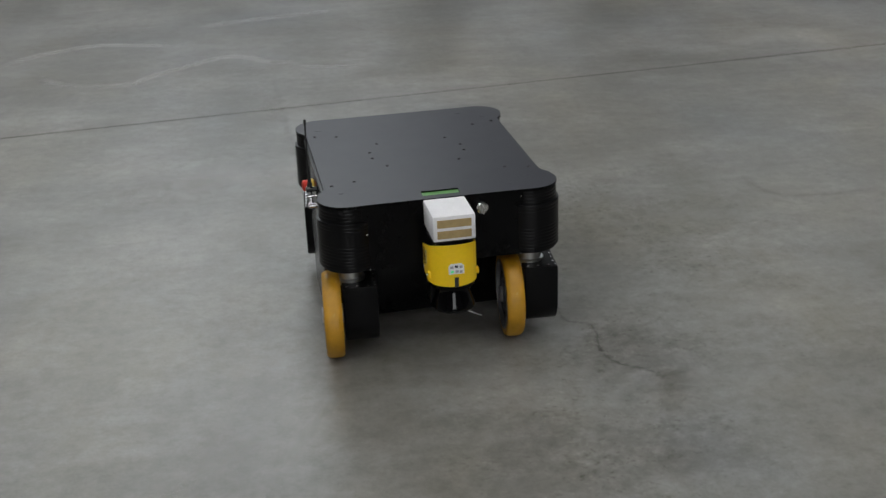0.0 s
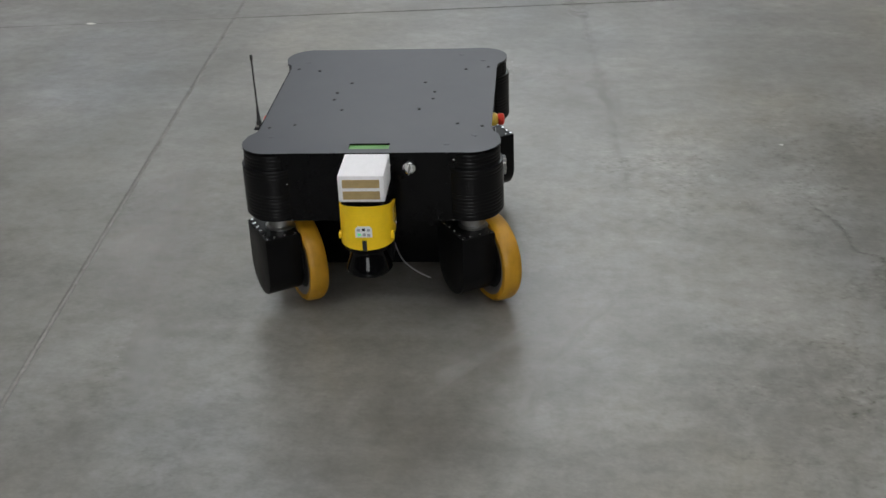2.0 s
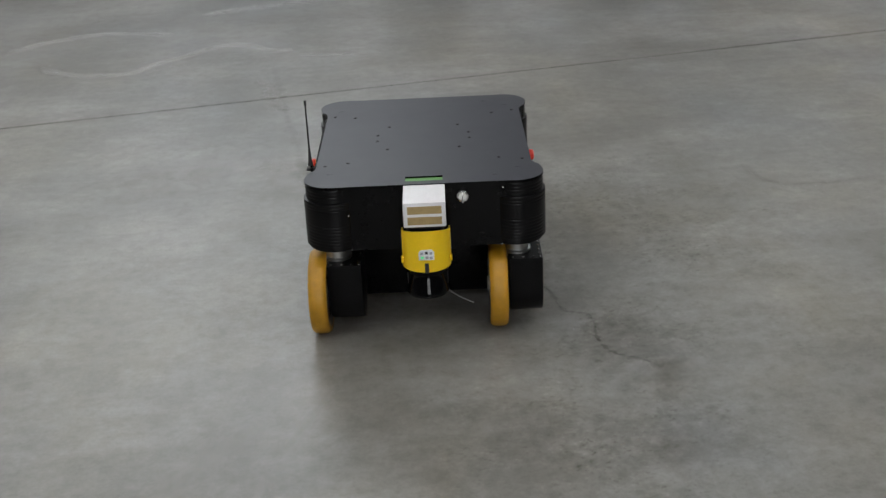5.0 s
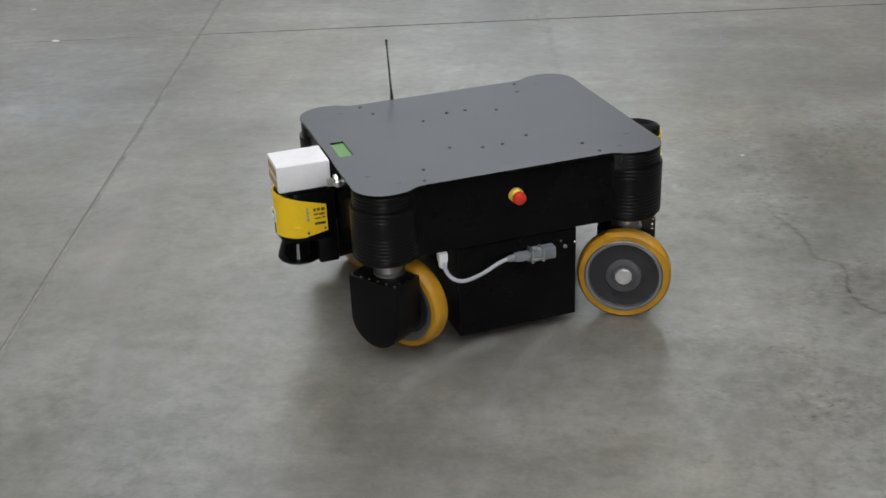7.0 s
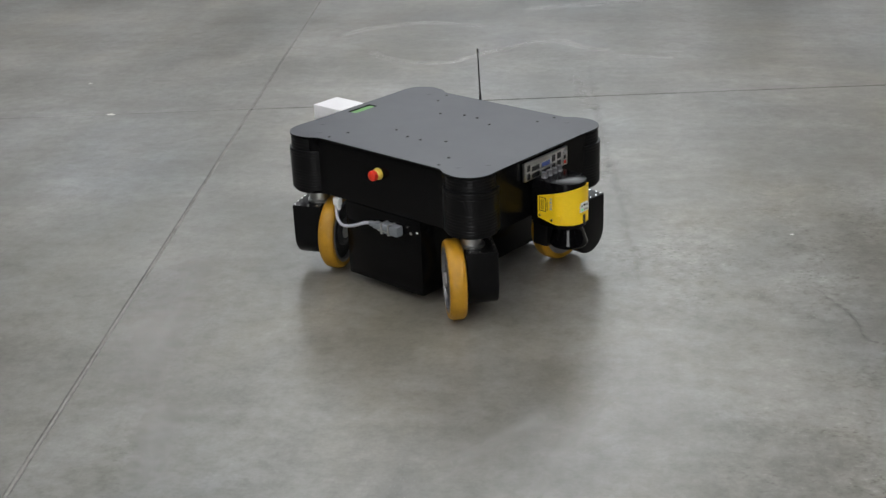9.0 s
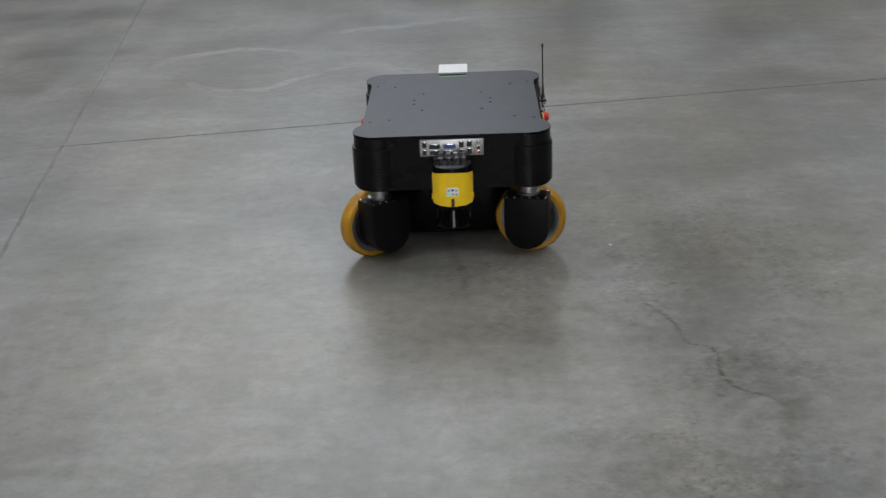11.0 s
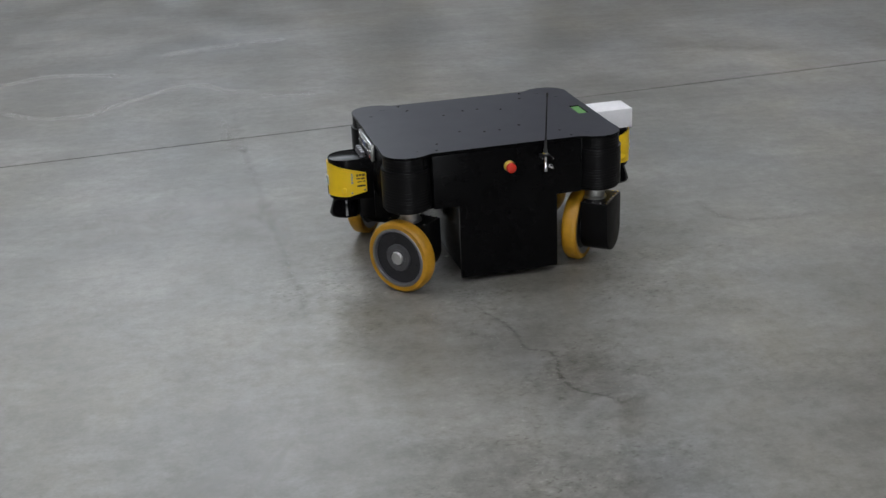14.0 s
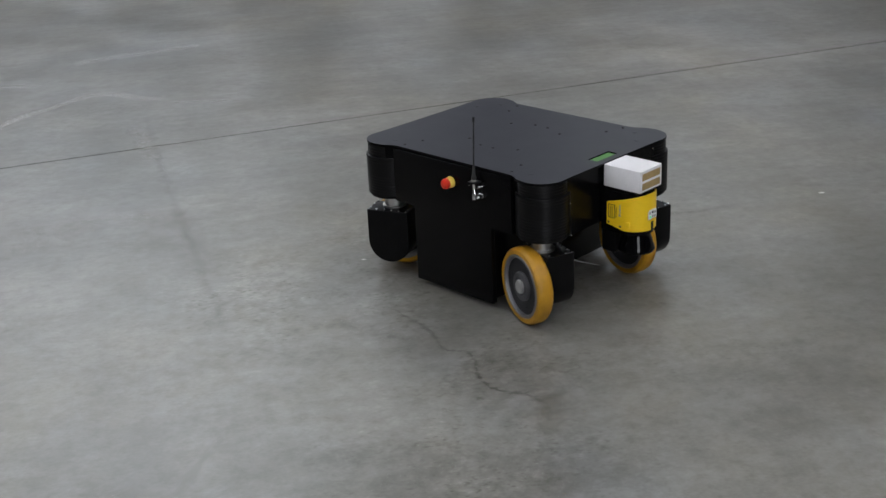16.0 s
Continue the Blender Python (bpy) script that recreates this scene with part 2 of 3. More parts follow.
def block(x0, x1, y0, y1, z0, z1, bevel=0.0, bm=None, seg=2):
    b = bmesh.new()
    bmesh.ops.create_cube(b, size=1)
    for v in b.verts:
        v.co = ((x0 + x1) / 2 + v.co.x * (x1 - x0), (y0 + y1) / 2 + v.co.y * (y1 - y0), (z0 + z1) / 2 + v.co.z * (z1 - z0))
    if bevel:
        bmesh.ops.bevel(b, geom=b.edges[:], offset=bevel, segments=seg, affect="EDGES", profile=0.5)
    return join(bm, b)


def join(bm, b):
    if bm is None:
        return b
    me = bpy.data.meshes.new("tmp")
    b.to_mesh(me)
    b.free()
    bm.from_mesh(me)
    bpy.data.meshes.remove(me)
    return bm


def lathe(profile, n=40, axis="z", at=(0, 0, 0), bm=None):
    """A turned form from (radius, height) pairs, closed where the radius is 0."""
    b = bmesh.new()
    rings = []
    for r, h in profile:
        if r < 1e-6:
            rings.append([b.verts.new((0, 0, h))])
        else:
            rings.append([b.verts.new((r * math.cos(2 * math.pi * i / n), r * math.sin(2 * math.pi * i / n), h)) for i in range(n)])
    for a, c in zip(rings, rings[1:]):
        for i in range(n):
            j = (i + 1) % n
            f = [a[i % len(a)], a[j % len(a)], c[j % len(c)], c[i % len(c)]]
            f = list(dict.fromkeys(f))
            if len(f) > 2:
                b.faces.new(f)
    turn = {"z": Matrix(), "x": pose(0, 0, 0, 0, 90, 0), "y": pose(0, 0, 0, -90, 0, 0), "-x": pose(0, 0, 0, 0, -90, 0), "-y": pose(0, 0, 0, 90, 0, 0)}[axis]
    b.transform(Matrix.Translation(at) @ turn)
    return join(bm, b)


def prism(points, z0, z1, bevel=0.0, bm=None, m=None):
    """An outline in x and y, raised from z0 to z1, with rounded rims."""
    b = bmesh.new()
    f = b.faces.new([b.verts.new((x, y, z0)) for x, y in points])
    ext = bmesh.ops.extrude_face_region(b, geom=[f])
    for v in ext["geom"]:
        if isinstance(v, bmesh.types.BMVert):
            v.co.z = z1
    if bevel:
        rims = [e for e in b.edges if abs(e.verts[0].co.z - e.verts[1].co.z) < 1e-6]
        bmesh.ops.bevel(b, geom=rims, offset=bevel, segments=2, affect="EDGES", profile=0.5)
    if m is not None:
        b.transform(m)
    return join(bm, b)


def tube(points, r, n=8, bm=None):
    """A round cable through points."""
    pts = [Vector(p) for p in points]
    b = bmesh.new()
    rings = []
    for i, p in enumerate(pts):
        d = (pts[min(i + 1, len(pts) - 1)] - pts[max(i - 1, 0)]).normalized()
        s = d.cross(Vector((0, 0, 1)))
        s = s.normalized() if s.length > 1e-3 else Vector((1, 0, 0))
        u = s.cross(d)
        rings.append([b.verts.new(p + r * (math.cos(2 * math.pi * k / n) * s + math.sin(2 * math.pi * k / n) * u)) for k in range(n)])
    for a, c in zip(rings, rings[1:]):
        for k in range(n):
            b.faces.new((a[k], a[(k + 1) % n], c[(k + 1) % n], c[k]))
    b.faces.new(rings[0]), b.faces.new(rings[-1])
    return join(bm, b)


def bezier(ps, n=14):
    """A smooth run through points."""
    rows = [(i, *p) for i, p in enumerate(ps)]
    return [tuple(glide(rows, (len(ps) - 1) * k / n)) for k in range(n + 1)]


def empty(name):
    o = new(name)
    o.empty_display_size = 0.1
    return o


# ---------------------------------------------------------------- hall
X0, X1, Y0, Y1, HT = HALL
JX = Vector((-1.468, 4.45))                       # where the two floor joints cross
JV = Vector((-0.36, 3.46)).normalized()           # joint that runs away from the camera
JH = Vector((4.98, 0.74)).normalized()            # joint that runs across


def along(p, d, axis, value):
    return p + d * ((value - p[axis]) / d[axis])


def build_floor():
    floor = part("floor", block(X0, X1, Y0, Y1, -0.25, -0.011), JOINT, None)
    tagged(floor, "grey polished concrete hall floor with saw-cut joints", "floor", kind="structure")
    n, s, e, w = along(JX, JV, 1, Y1), along(JX, JV, 1, Y0), along(JX, JH, 0, X1), along(JX, JH, 0, X0)
    quads = [(JX, e, Vector((X1, Y1)), n), (JX, n, Vector((X0, Y1)), w), (JX, w, Vector((X0, Y0)), s), (JX, s, Vector((X1, Y0)), e)]
    for k, q in enumerate(quads):
        cen = sum(q, Vector((0, 0))) / 4
        # pull back from the joints by half their width
        def inset(p, d_v, d_h):
            nv, nh = Vector((JV.y, -JV.x)), Vector((-JH.y, JH.x))
            sv = 1 if (cen - JX).dot(nv) > 0 else -1
            sh = 1 if (cen - JX).dot(nh) > 0 else -1
            return p + nv * sv * d_v + nh * sh * d_h
        def ring(extra):
            out = []
            for i, p in enumerate(q):
                on_v = abs((p - JX).cross(JV)) < 1e-4 if i else True
                on_h = abs((p - JX).cross(JH)) < 1e-4 if i else True
                out.append(inset(p, (0.0045 + extra) if on_v else 0, (0.0026 + extra * 0.6) if on_h else 0))
            return out
        b = bmesh.new()
        low = [b.verts.new((p.x, p.y, -0.0109)) for p in ring(0)]
        mid = [b.verts.new((p.x, p.y, -0.002)) for p in ring(0)]
        top = [b.verts.new((p.x, p.y, 0.0)) for p in ring(0.002)]
        for a, c in ((low, mid), (mid, top)):
            for i in range(4):
                b.faces.new((a[i], a[(i + 1) % 4], c[(i + 1) % 4], c[i]))
        b.faces.new(top), b.faces.new(low)
        part("slab", b, CONCRETE, floor)
    # mortar run in the long joint; a slit stays open along one side
    for a, c in ((s, JX - JV * 0.004), (JX + JV * 0.004, n)):
        nv = Vector((JV.y, -JV.x))
        b = bmesh.new()
        k = 160
        rnd = random.Random(8)
        rows_v = []
        for i in range(k + 1):
            q = a + (c - a) * (i / k)
            u, h = -0.0028 + rnd.uniform(-0.0010, 0.0010), -0.0004 + rnd.uniform(-0.0006, 0.0003)
            rows_v.append([b.verts.new((*(q + nv * u), -0.0108)), b.verts.new((*(q + nv * u), h)), b.verts.new((*(q + nv * 0.0044), h)), b.verts.new((*(q + nv * 0.0044), -0.0108))])
        for p, q in zip(rows_v, rows_v[1:]):
            for i in range(4):
                b.faces.new((p[i], p[(i + 1) % 4], q[(i + 1) % 4], q[i]))
        b.faces.new(rows_v[0]), b.faces.new(rows_v[-1])
        part("joint_mortar", b, MORTAR, floor)
    # the cross joint is filled flush on its west side
    b = bmesh.new()
    nh, a, c = Vector((-JH.y, JH.x)), JX - JH * 0.006, along(JX, JH, 0, X0)
    rnd = random.Random(12)
    rows_v = []
    for i in range(121):
        q, h = a + (c - a) * (i / 120), -0.0006 + rnd.uniform(-0.0007, 0.0003)
        rows_v.append([b.verts.new((*(q + nh * u), z)) for u, z in ((-0.0025, -0.0108), (-0.0025, h), (0.0025, h), (0.0025, -0.0108))])
    for p, q in zip(rows_v, rows_v[1:]):
        for i in range(4):
            b.faces.new((p[i], p[(i + 1) % 4], q[(i + 1) % 4], q[i]))
    b.faces.new(rows_v[0]), b.faces.new(rows_v[-1])
    part("joint_mortar", b, MORTAR, floor)
    return floor


def ribbon(name, points, width, material, parent, jitter=0.3, z=0.0006, seed=1, step=0.02, wander=0.0):
    """A film on the floor along a run of points; it fades from its middle line to its edges and at its ends."""
    rnd = random.Random(seed)
    rows = [(i, *p) for i, p in enumerate(points)]
    length = sum((Vector(a) - Vector(c)).length for a, c in zip(points, points[1:]))
    n = max(6, int(length / step))
    line = [Vector(glide(rows, (len(points) - 1) * k / n)) for k in range(n + 1)]
    b = bmesh.new()
    lay = b.verts.layers.float.new("fade")
    rows_v = []
    off = 0.0
    for k, p in enumerate(line):
        d = (line[min(k + 1, n)] - line[max(k - 1, 0)]).normalized()
        s = Vector((-d.y, d.x))
        off = 0.7 * off + rnd.uniform(-1, 1) * wander
        wl, wr = (width * (1 + rnd.uniform(-jitter, jitter)) for _ in "ab")
        end = min(1, 8 * k / n + 0.05, 8 * (n - k) / n + 0.05)
        row = []
        for u, fade in ((-wl, 0), (0, end), (wr, 0)):
            q = p + s * (u + off)
            v = b.verts.new((q.x, q.y, z))
            v[lay] = fade
            row.append(v)
        rows_v.append(row)
    for a, c in zip(rows_v, rows_v[1:]):
        for i in range(2):
            b.faces.new((a[i], a[i + 1], c[i + 1], c[i]))
    return part(name, b, material, parent)


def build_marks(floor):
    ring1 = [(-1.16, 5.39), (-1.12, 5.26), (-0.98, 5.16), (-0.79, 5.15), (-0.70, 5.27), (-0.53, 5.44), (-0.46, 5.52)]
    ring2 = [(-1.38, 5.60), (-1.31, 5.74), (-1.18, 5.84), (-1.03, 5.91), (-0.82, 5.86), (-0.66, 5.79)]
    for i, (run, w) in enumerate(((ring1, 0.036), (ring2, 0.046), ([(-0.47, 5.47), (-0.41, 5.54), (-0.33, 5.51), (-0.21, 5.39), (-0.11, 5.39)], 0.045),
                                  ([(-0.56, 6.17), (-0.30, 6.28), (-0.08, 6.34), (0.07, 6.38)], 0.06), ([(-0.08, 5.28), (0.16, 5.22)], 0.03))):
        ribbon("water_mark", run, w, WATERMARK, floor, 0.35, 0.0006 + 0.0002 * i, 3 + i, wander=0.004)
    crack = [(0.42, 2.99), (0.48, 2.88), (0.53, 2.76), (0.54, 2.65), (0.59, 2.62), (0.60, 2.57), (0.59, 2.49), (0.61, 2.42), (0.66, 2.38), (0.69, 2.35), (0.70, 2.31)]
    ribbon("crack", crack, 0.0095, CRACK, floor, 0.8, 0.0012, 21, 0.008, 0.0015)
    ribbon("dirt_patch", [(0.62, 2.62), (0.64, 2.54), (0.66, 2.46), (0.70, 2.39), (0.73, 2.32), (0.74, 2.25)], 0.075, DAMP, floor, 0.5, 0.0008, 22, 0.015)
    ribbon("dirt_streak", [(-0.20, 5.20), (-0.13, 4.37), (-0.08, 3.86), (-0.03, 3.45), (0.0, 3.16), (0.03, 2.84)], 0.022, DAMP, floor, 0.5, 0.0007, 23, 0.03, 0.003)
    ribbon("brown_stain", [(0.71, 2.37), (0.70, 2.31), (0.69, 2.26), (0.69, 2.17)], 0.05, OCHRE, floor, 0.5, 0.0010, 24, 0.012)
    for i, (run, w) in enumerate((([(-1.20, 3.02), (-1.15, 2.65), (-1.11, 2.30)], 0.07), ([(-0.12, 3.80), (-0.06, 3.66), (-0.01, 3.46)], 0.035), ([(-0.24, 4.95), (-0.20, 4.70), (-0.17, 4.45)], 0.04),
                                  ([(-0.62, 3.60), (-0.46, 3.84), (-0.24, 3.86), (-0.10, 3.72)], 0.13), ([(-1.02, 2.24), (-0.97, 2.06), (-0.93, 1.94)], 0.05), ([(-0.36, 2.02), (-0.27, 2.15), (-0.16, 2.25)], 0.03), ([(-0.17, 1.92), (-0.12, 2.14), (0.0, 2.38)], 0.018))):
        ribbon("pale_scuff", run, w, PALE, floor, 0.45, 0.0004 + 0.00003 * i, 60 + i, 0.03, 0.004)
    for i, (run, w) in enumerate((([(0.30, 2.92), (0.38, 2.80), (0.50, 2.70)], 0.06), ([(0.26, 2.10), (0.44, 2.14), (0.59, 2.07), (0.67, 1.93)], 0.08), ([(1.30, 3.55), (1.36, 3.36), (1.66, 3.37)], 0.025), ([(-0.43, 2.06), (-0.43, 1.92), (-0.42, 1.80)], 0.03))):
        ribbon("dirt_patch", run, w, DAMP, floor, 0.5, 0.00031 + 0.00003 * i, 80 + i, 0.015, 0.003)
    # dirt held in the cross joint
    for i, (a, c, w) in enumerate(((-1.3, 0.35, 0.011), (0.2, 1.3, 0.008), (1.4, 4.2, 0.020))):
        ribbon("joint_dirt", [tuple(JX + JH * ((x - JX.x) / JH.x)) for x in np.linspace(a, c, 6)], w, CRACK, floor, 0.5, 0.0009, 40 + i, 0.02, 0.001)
    for i, (x, y, r) in enumerate(((0.44, 3.28, 0.006), (1.92, 3.37, 0.012), (-2.01, 4.37, 0.018), (-2.28, 4.81, 0.012))):
        b = bmesh.new()
        rnd = random.Random(i)
        b.faces.new([b.verts.new((x + r * rnd.uniform(0.6, 1.2) * math.cos(a * 0.785), y + r * rnd.uniform(0.4, 0.9) * math.sin(a * 0.785), 0.001)) for a in range(8)])
        part("paint_speck", b, SPECK, floor)


def build_hall():
    t = 0.25
    for name, b in (("wall_north", block(X0 - t, X1 + t, Y1, Y1 + t, 0, HT)), ("wall_south", block(X0 - t, X1 + t, Y0 - t, Y0, 0, HT)),
                    ("wall_east", block(X1, X1 + t, Y0, Y1, 0, HT)), ("wall_west", block(X0 - t, X0, Y0, Y1, 0, HT))):
        tagged(part(name, b, WALL), "plain painted wall of the hall", "wall", kind="structure")
    win = part("window_1", block(3.7, 5.9, Y1 - 0.06, Y1 - 0.002, 1.6, 6.0), CEILING)
    tagged(win, "tall bright window in the hall wall", "window", kind="structure")
    for i in range(2):
        for k in range(3):
            part("pane", block(3.76 + 1.07 * i, 4.77 + 1.07 * i, Y1 - 0.075, Y1 - 0.062, 1.66 + 1.45 * k, 3.05 + 1.45 * k), DAY, win)
    win = part("window_2", block(-1.75, 1.75, Y0 + 0.002, Y0 + 0.06, 0.95, 3.95), CEILING)
    tagged(win, "wide bright window in the hall wall", "window", kind="structure")
    for k in range(2):
        part("pane", block(-1.68 + 1.69 * k, -0.01 + 1.69 * k, Y0 + 0.062, Y0 + 0.075, 1.02, 3.88), SOUTH_DAY, win)
    tagged(part("door_1", block(7.9, 9.7, Y1 - 0.06, Y1 - 0.002, 0.0, 5.6), DOOR), "closed brown door in the hall wall", "door", kind="structure")
    tagged(part("ceiling", block(X0 - t, X1 + t, Y0 - t, Y1 + t, HT, HT + t), CEILING), "plain grey hall ceiling", "ceiling", kind="structure")


def ceiling_light(x, y, sx, sy, material, label, name="ceiling_light"):
    root = empty(name)
    root.location = (x, y, HT)
    tagged(root, label, "ceiling light", group="lights of the hall")
    b = block(-sx / 2 - 0.05, sx / 2 + 0.05, -sy / 2 - 0.05, sy / 2 + 0.05, -0.09, -0.002)
    part("frame", b, CEILING, root)
    part("diffuser", block(-sx / 2, sx / 2, -sy / 2, sy / 2, -0.098, -0.094), material, root)
    return root


floor = build_floor()
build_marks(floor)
build_hall()
for y in (-4.5, 0.3, 5.0):
    for x in (-7.0, -2.4, 2.2, 6.8):
        ceiling_light(x, y, 3.4, 1.3, TUBE, "bright white panel light on the hall ceiling")
for x, y, sx, sy in ((-7.9, 16.2, 2.6, 3.4), (-1.7, 14.9, 6.2, 8.4), (6.9, 16.6, 4.0, 3.0)):
    ceiling_light(x, y, sx, sy, SKY, "large bright skylight panel in the hall ceiling", "skylight")

# ---------------------------------------------------------------- mobile robot
TOP = 0.382                    # top of the cover plate
PX, PY = 0.266, 0.208          # steering pivots
LOBE = 0.064                   # radius of the rounded corners
LC = (0.269, 0.207)            # centres of the rounded corners


def outline(grow=0.0, n=9):
    """The plan of the body: four round corner lobes, with slightly drawn-in sides between them."""
    quarter = []
    r, side, end = LOBE + grow, 0.249 + grow, 0.333 + grow
    cx, cy = LC
    quarter += [(end - 0.002, 0.0), (end - 0.002, cy - 0.055), (end - 0.001, cy - 0.02)]
    for i in range(n + 1):
        a = radians(3 + 100 * i / n)
        quarter.append((cx + r * math.cos(a), cy + r * math.sin(a)))
    quarter += [(cx - 0.036, cy + r - 0.006), (cx - 0.050, side + 0.006), (cx - 0.062, side + 0.001), (cx - 0.078, side)]
    quarter = quarter[1:]
    right = quarter + [(-x, y) for x, y in reversed(quarter)]
    return right + [(-x, -y) for x, y in right]


def build_robot():
    robot = empty("mobile_robot")
    tagged(robot, "low black wheeled platform robot with yellow scanners on concrete", "robot")

    # cover plate with a window for the display
    b = bmesh.new()
    outer = [b.verts.new((x, y, TOP)) for x, y in outline(0.0)]
    inner = [b.verts.new((x, y, TOP)) for x, y in ((0.281, -0.042), (0.310, -0.042), (0.310, 0.042), (0.281, 0.042))]
    edges = [b.edges.new((l[i], l[(i + 1) % len(l)])) for l in (outer, inner) for i in range(len(l))]
    bmesh.ops.triangle_fill(b, use_beauty=True, edges=edges)
    low = bmesh.ops.extrude_face_region(b, geom=b.faces[:])
    for v in low["geom"]:
        if isinstance(v, bmesh.types.BMVert):
            v.co.z = TOP - 0.006
    b.normal_update()
    for f in b.faces:
        f.material_index = 1 if abs(f.normal.z) < 0.5 else 0
    part("cover_plate", b, [PLATE, BLACK], robot, "dark grey matt cover plate with screws")
    part("display", block(0.279, 0.312, -0.044, 0.044, TOP - 0.0064, TOP - 0.0036), LCD, robot, "lit green display in the plate")

    # body
    part("body", prism(outline(-0.006), 0.226, TOP - 0.0065, 0.002), BLACK, robot, "black powder-coated steel body")
    part("lower_housing", block(-0.132, 0.132, -0.240, 0.244, 0.023, 0.2255, 0.003), BLACK, robot, "black battery housing between the wheels")
    tee = [(-0.138, 0.017), (0.138, 0.017), (0.138, 0.2264), (0.208, 0.2264), (0.208, TOP - 0.0075), (-0.208, TOP - 0.0075), (-0.208, 0.2264), (-0.138, 0.2264)]
    part("side_panel", prism(tee, 0.2405, 0.2560, 0.0010, None, pose(0, 0, 0, 90)), BLACK, robot, "black side panel")

    # ribbed corner columns and their covers
    prof = [(0.0, 0.222), (LOBE - 0.010, 0.222)]
    z = 0.226
    while z < TOP - 0.008:
        g = LOBE + (0.0042 if 0.232 < z < 0.336 else -0.0015)
        prof += [(g - 0.0001, z), (g, z + 0.0015), (g, z + 0.0045), (g - 0.0001, z + 0.0058)]
        if not 0.285 < z < 0.318:
            prof += [(g - 0.0006, z + 0.0064), (g - 0.0006, z + 0.0072)]
        z += 0.0078
    prof += [(LOBE - 0.004, TOP - 0.0068), (0.0, TOP - 0.0068)]
    col = part("corner_column", lathe(prof, 72), RIBBED, robot, "black ribbed corner column", Matrix.Translation((LC[0], LC[1], 0)), 75)
    for sx, sy in ((-1, 1), (-1, -1), (1, -1)):
        again(col, Matrix.Translation((sx * LC[0], sy * LC[1], 0)))

    # screws in the plate
    prof = [(0.0, -0.001), (0.0042, -0.001), (0.0042, 0.0006), (0.0036, 0.0012), (0.0018, 0.0012), (0.0015, 0.0002), (0.0, 0.0002)]
    spots = [(sx * x, sy * y) for x, y in ((0.189, 0.229), (0.174, 0.176), (0.086, 0.086), (0.022, 0.112)) for sx in (1, -1) for sy in (1, -1)]
    scr = None
    for x, y in spots:
        m = Matrix.Translation((x, y, TOP))
        scr = part("screw", lathe(prof, 12), INK, robot, "small dark screw", m) if scr is None else again(scr, m)
    fix = None
    for x, y in ((0.240, 0.215), (0.240, -0.215), (-0.240, 0.215), (-0.240, -0.215), (0.285, 0.16), (-0.285, 0.16)):
        m = Matrix.Translation((x, y, TOP - 0.0003))
        fix = part("plug_cap", lathe([(0.0, 0), (0.007, 0), (0.007, 0.0007), (0.0, 0.0009)], 16), PLATE, robot, "flush grey plug in the plate", m) if fix is None else again(fix, m)

    # key switch on the front
    ring = [(0.0, 0.0), (0.015, 0.0), (0.015, 0.008), (0.013, 0.012), (0.0105, 0.013), (0.0095, 0.010), (0.0, 0.010)]
    key = part("key_switch", lathe(ring, 28, "x", (0.325, 0.085, 0.350)), CHROME, robot, "chrome key switch")
    part("key", block(0.333, 0.352, 0.0838, 0.0862, 0.340, 0.358, 0.001), STEEL, key)
    # the bolt at z 0.312 stands in for a white scratch on the column
    for y, z in ((0.176, 0.364), (-0.172, 0.312), (0.172, 0.2285), (-0.170, 0.2285)):
        r = 0.3235 if z > 0.35 else 0.3262
        part("bolt", lathe([(0, 0), (0.0021, 0), (0.0021, 0.002), (0.0015, 0.003), (0, 0.003)], 10, "x", (r, y, z)), CHROME, robot, "small bright bolt")

    # emergency stops on both sides
    for s, ax in ((1, "y"), (-1, "-y")):
        y = 0.2435 if s > 0 else -0.2560
        at = (0.003, y, 0.324)
        stop = part("emergency_stop", lathe([(0.0, -0.002), (0.0155, -0.002), (0.0155, 0.002), (0.0145, 0.008), (0.010, 0.012), (0.009, 0.016), (0.0, 0.016)], 28, ax, at), COLLAR, robot, "emergency stop with yellow collar")
        part("button", lathe([(0.0, 0.0125), (0.0125, 0.0135), (0.0138, 0.016), (0.0138, 0.021), (0.0125, 0.025), (0.008, 0.0275), (0.0, 0.028)], 28, ax, at), RED, stop, "red mushroom button")

    # aerial and connectors on the side with no cable
    brk = part("aerial_bracket", block(0.086, 0.112, -0.282, -0.2561, 0.346, 0.349, 0.0006), DRIVE, robot, "small black aerial bracket")
    part("flange", block(0.086, 0.112, -0.2590, -0.2561, 0.318, 0.346, 0.0006), DRIVE, brk)
    whip = lathe([(0.0, 0.344), (0.0060, 0.344), (0.0060, 0.362), (0.0045, 0.366), (0.0030, 0.392), (0.0022, 0.40), (0.0018, 0.505), (0.0030, 0.507), (0.0030, 0.518), (0.0, 0.519)], 14, "z", (0.100, -0.272, 0))
    for v in whip.verts:   # it leans a little to the front
        v.co.x += 0.04 * max(0.0, v.co.z - 0.366)
    aer = part("aerial", whip, INK, robot, "thin black whip aerial")
    part("nut", lathe([(0.0, 0.350), (0.0075, 0.350), (0.0075, 0.356), (0.0, 0.356)], 6, "z", (0.100, -0.272, 0)), CHROME, aer)
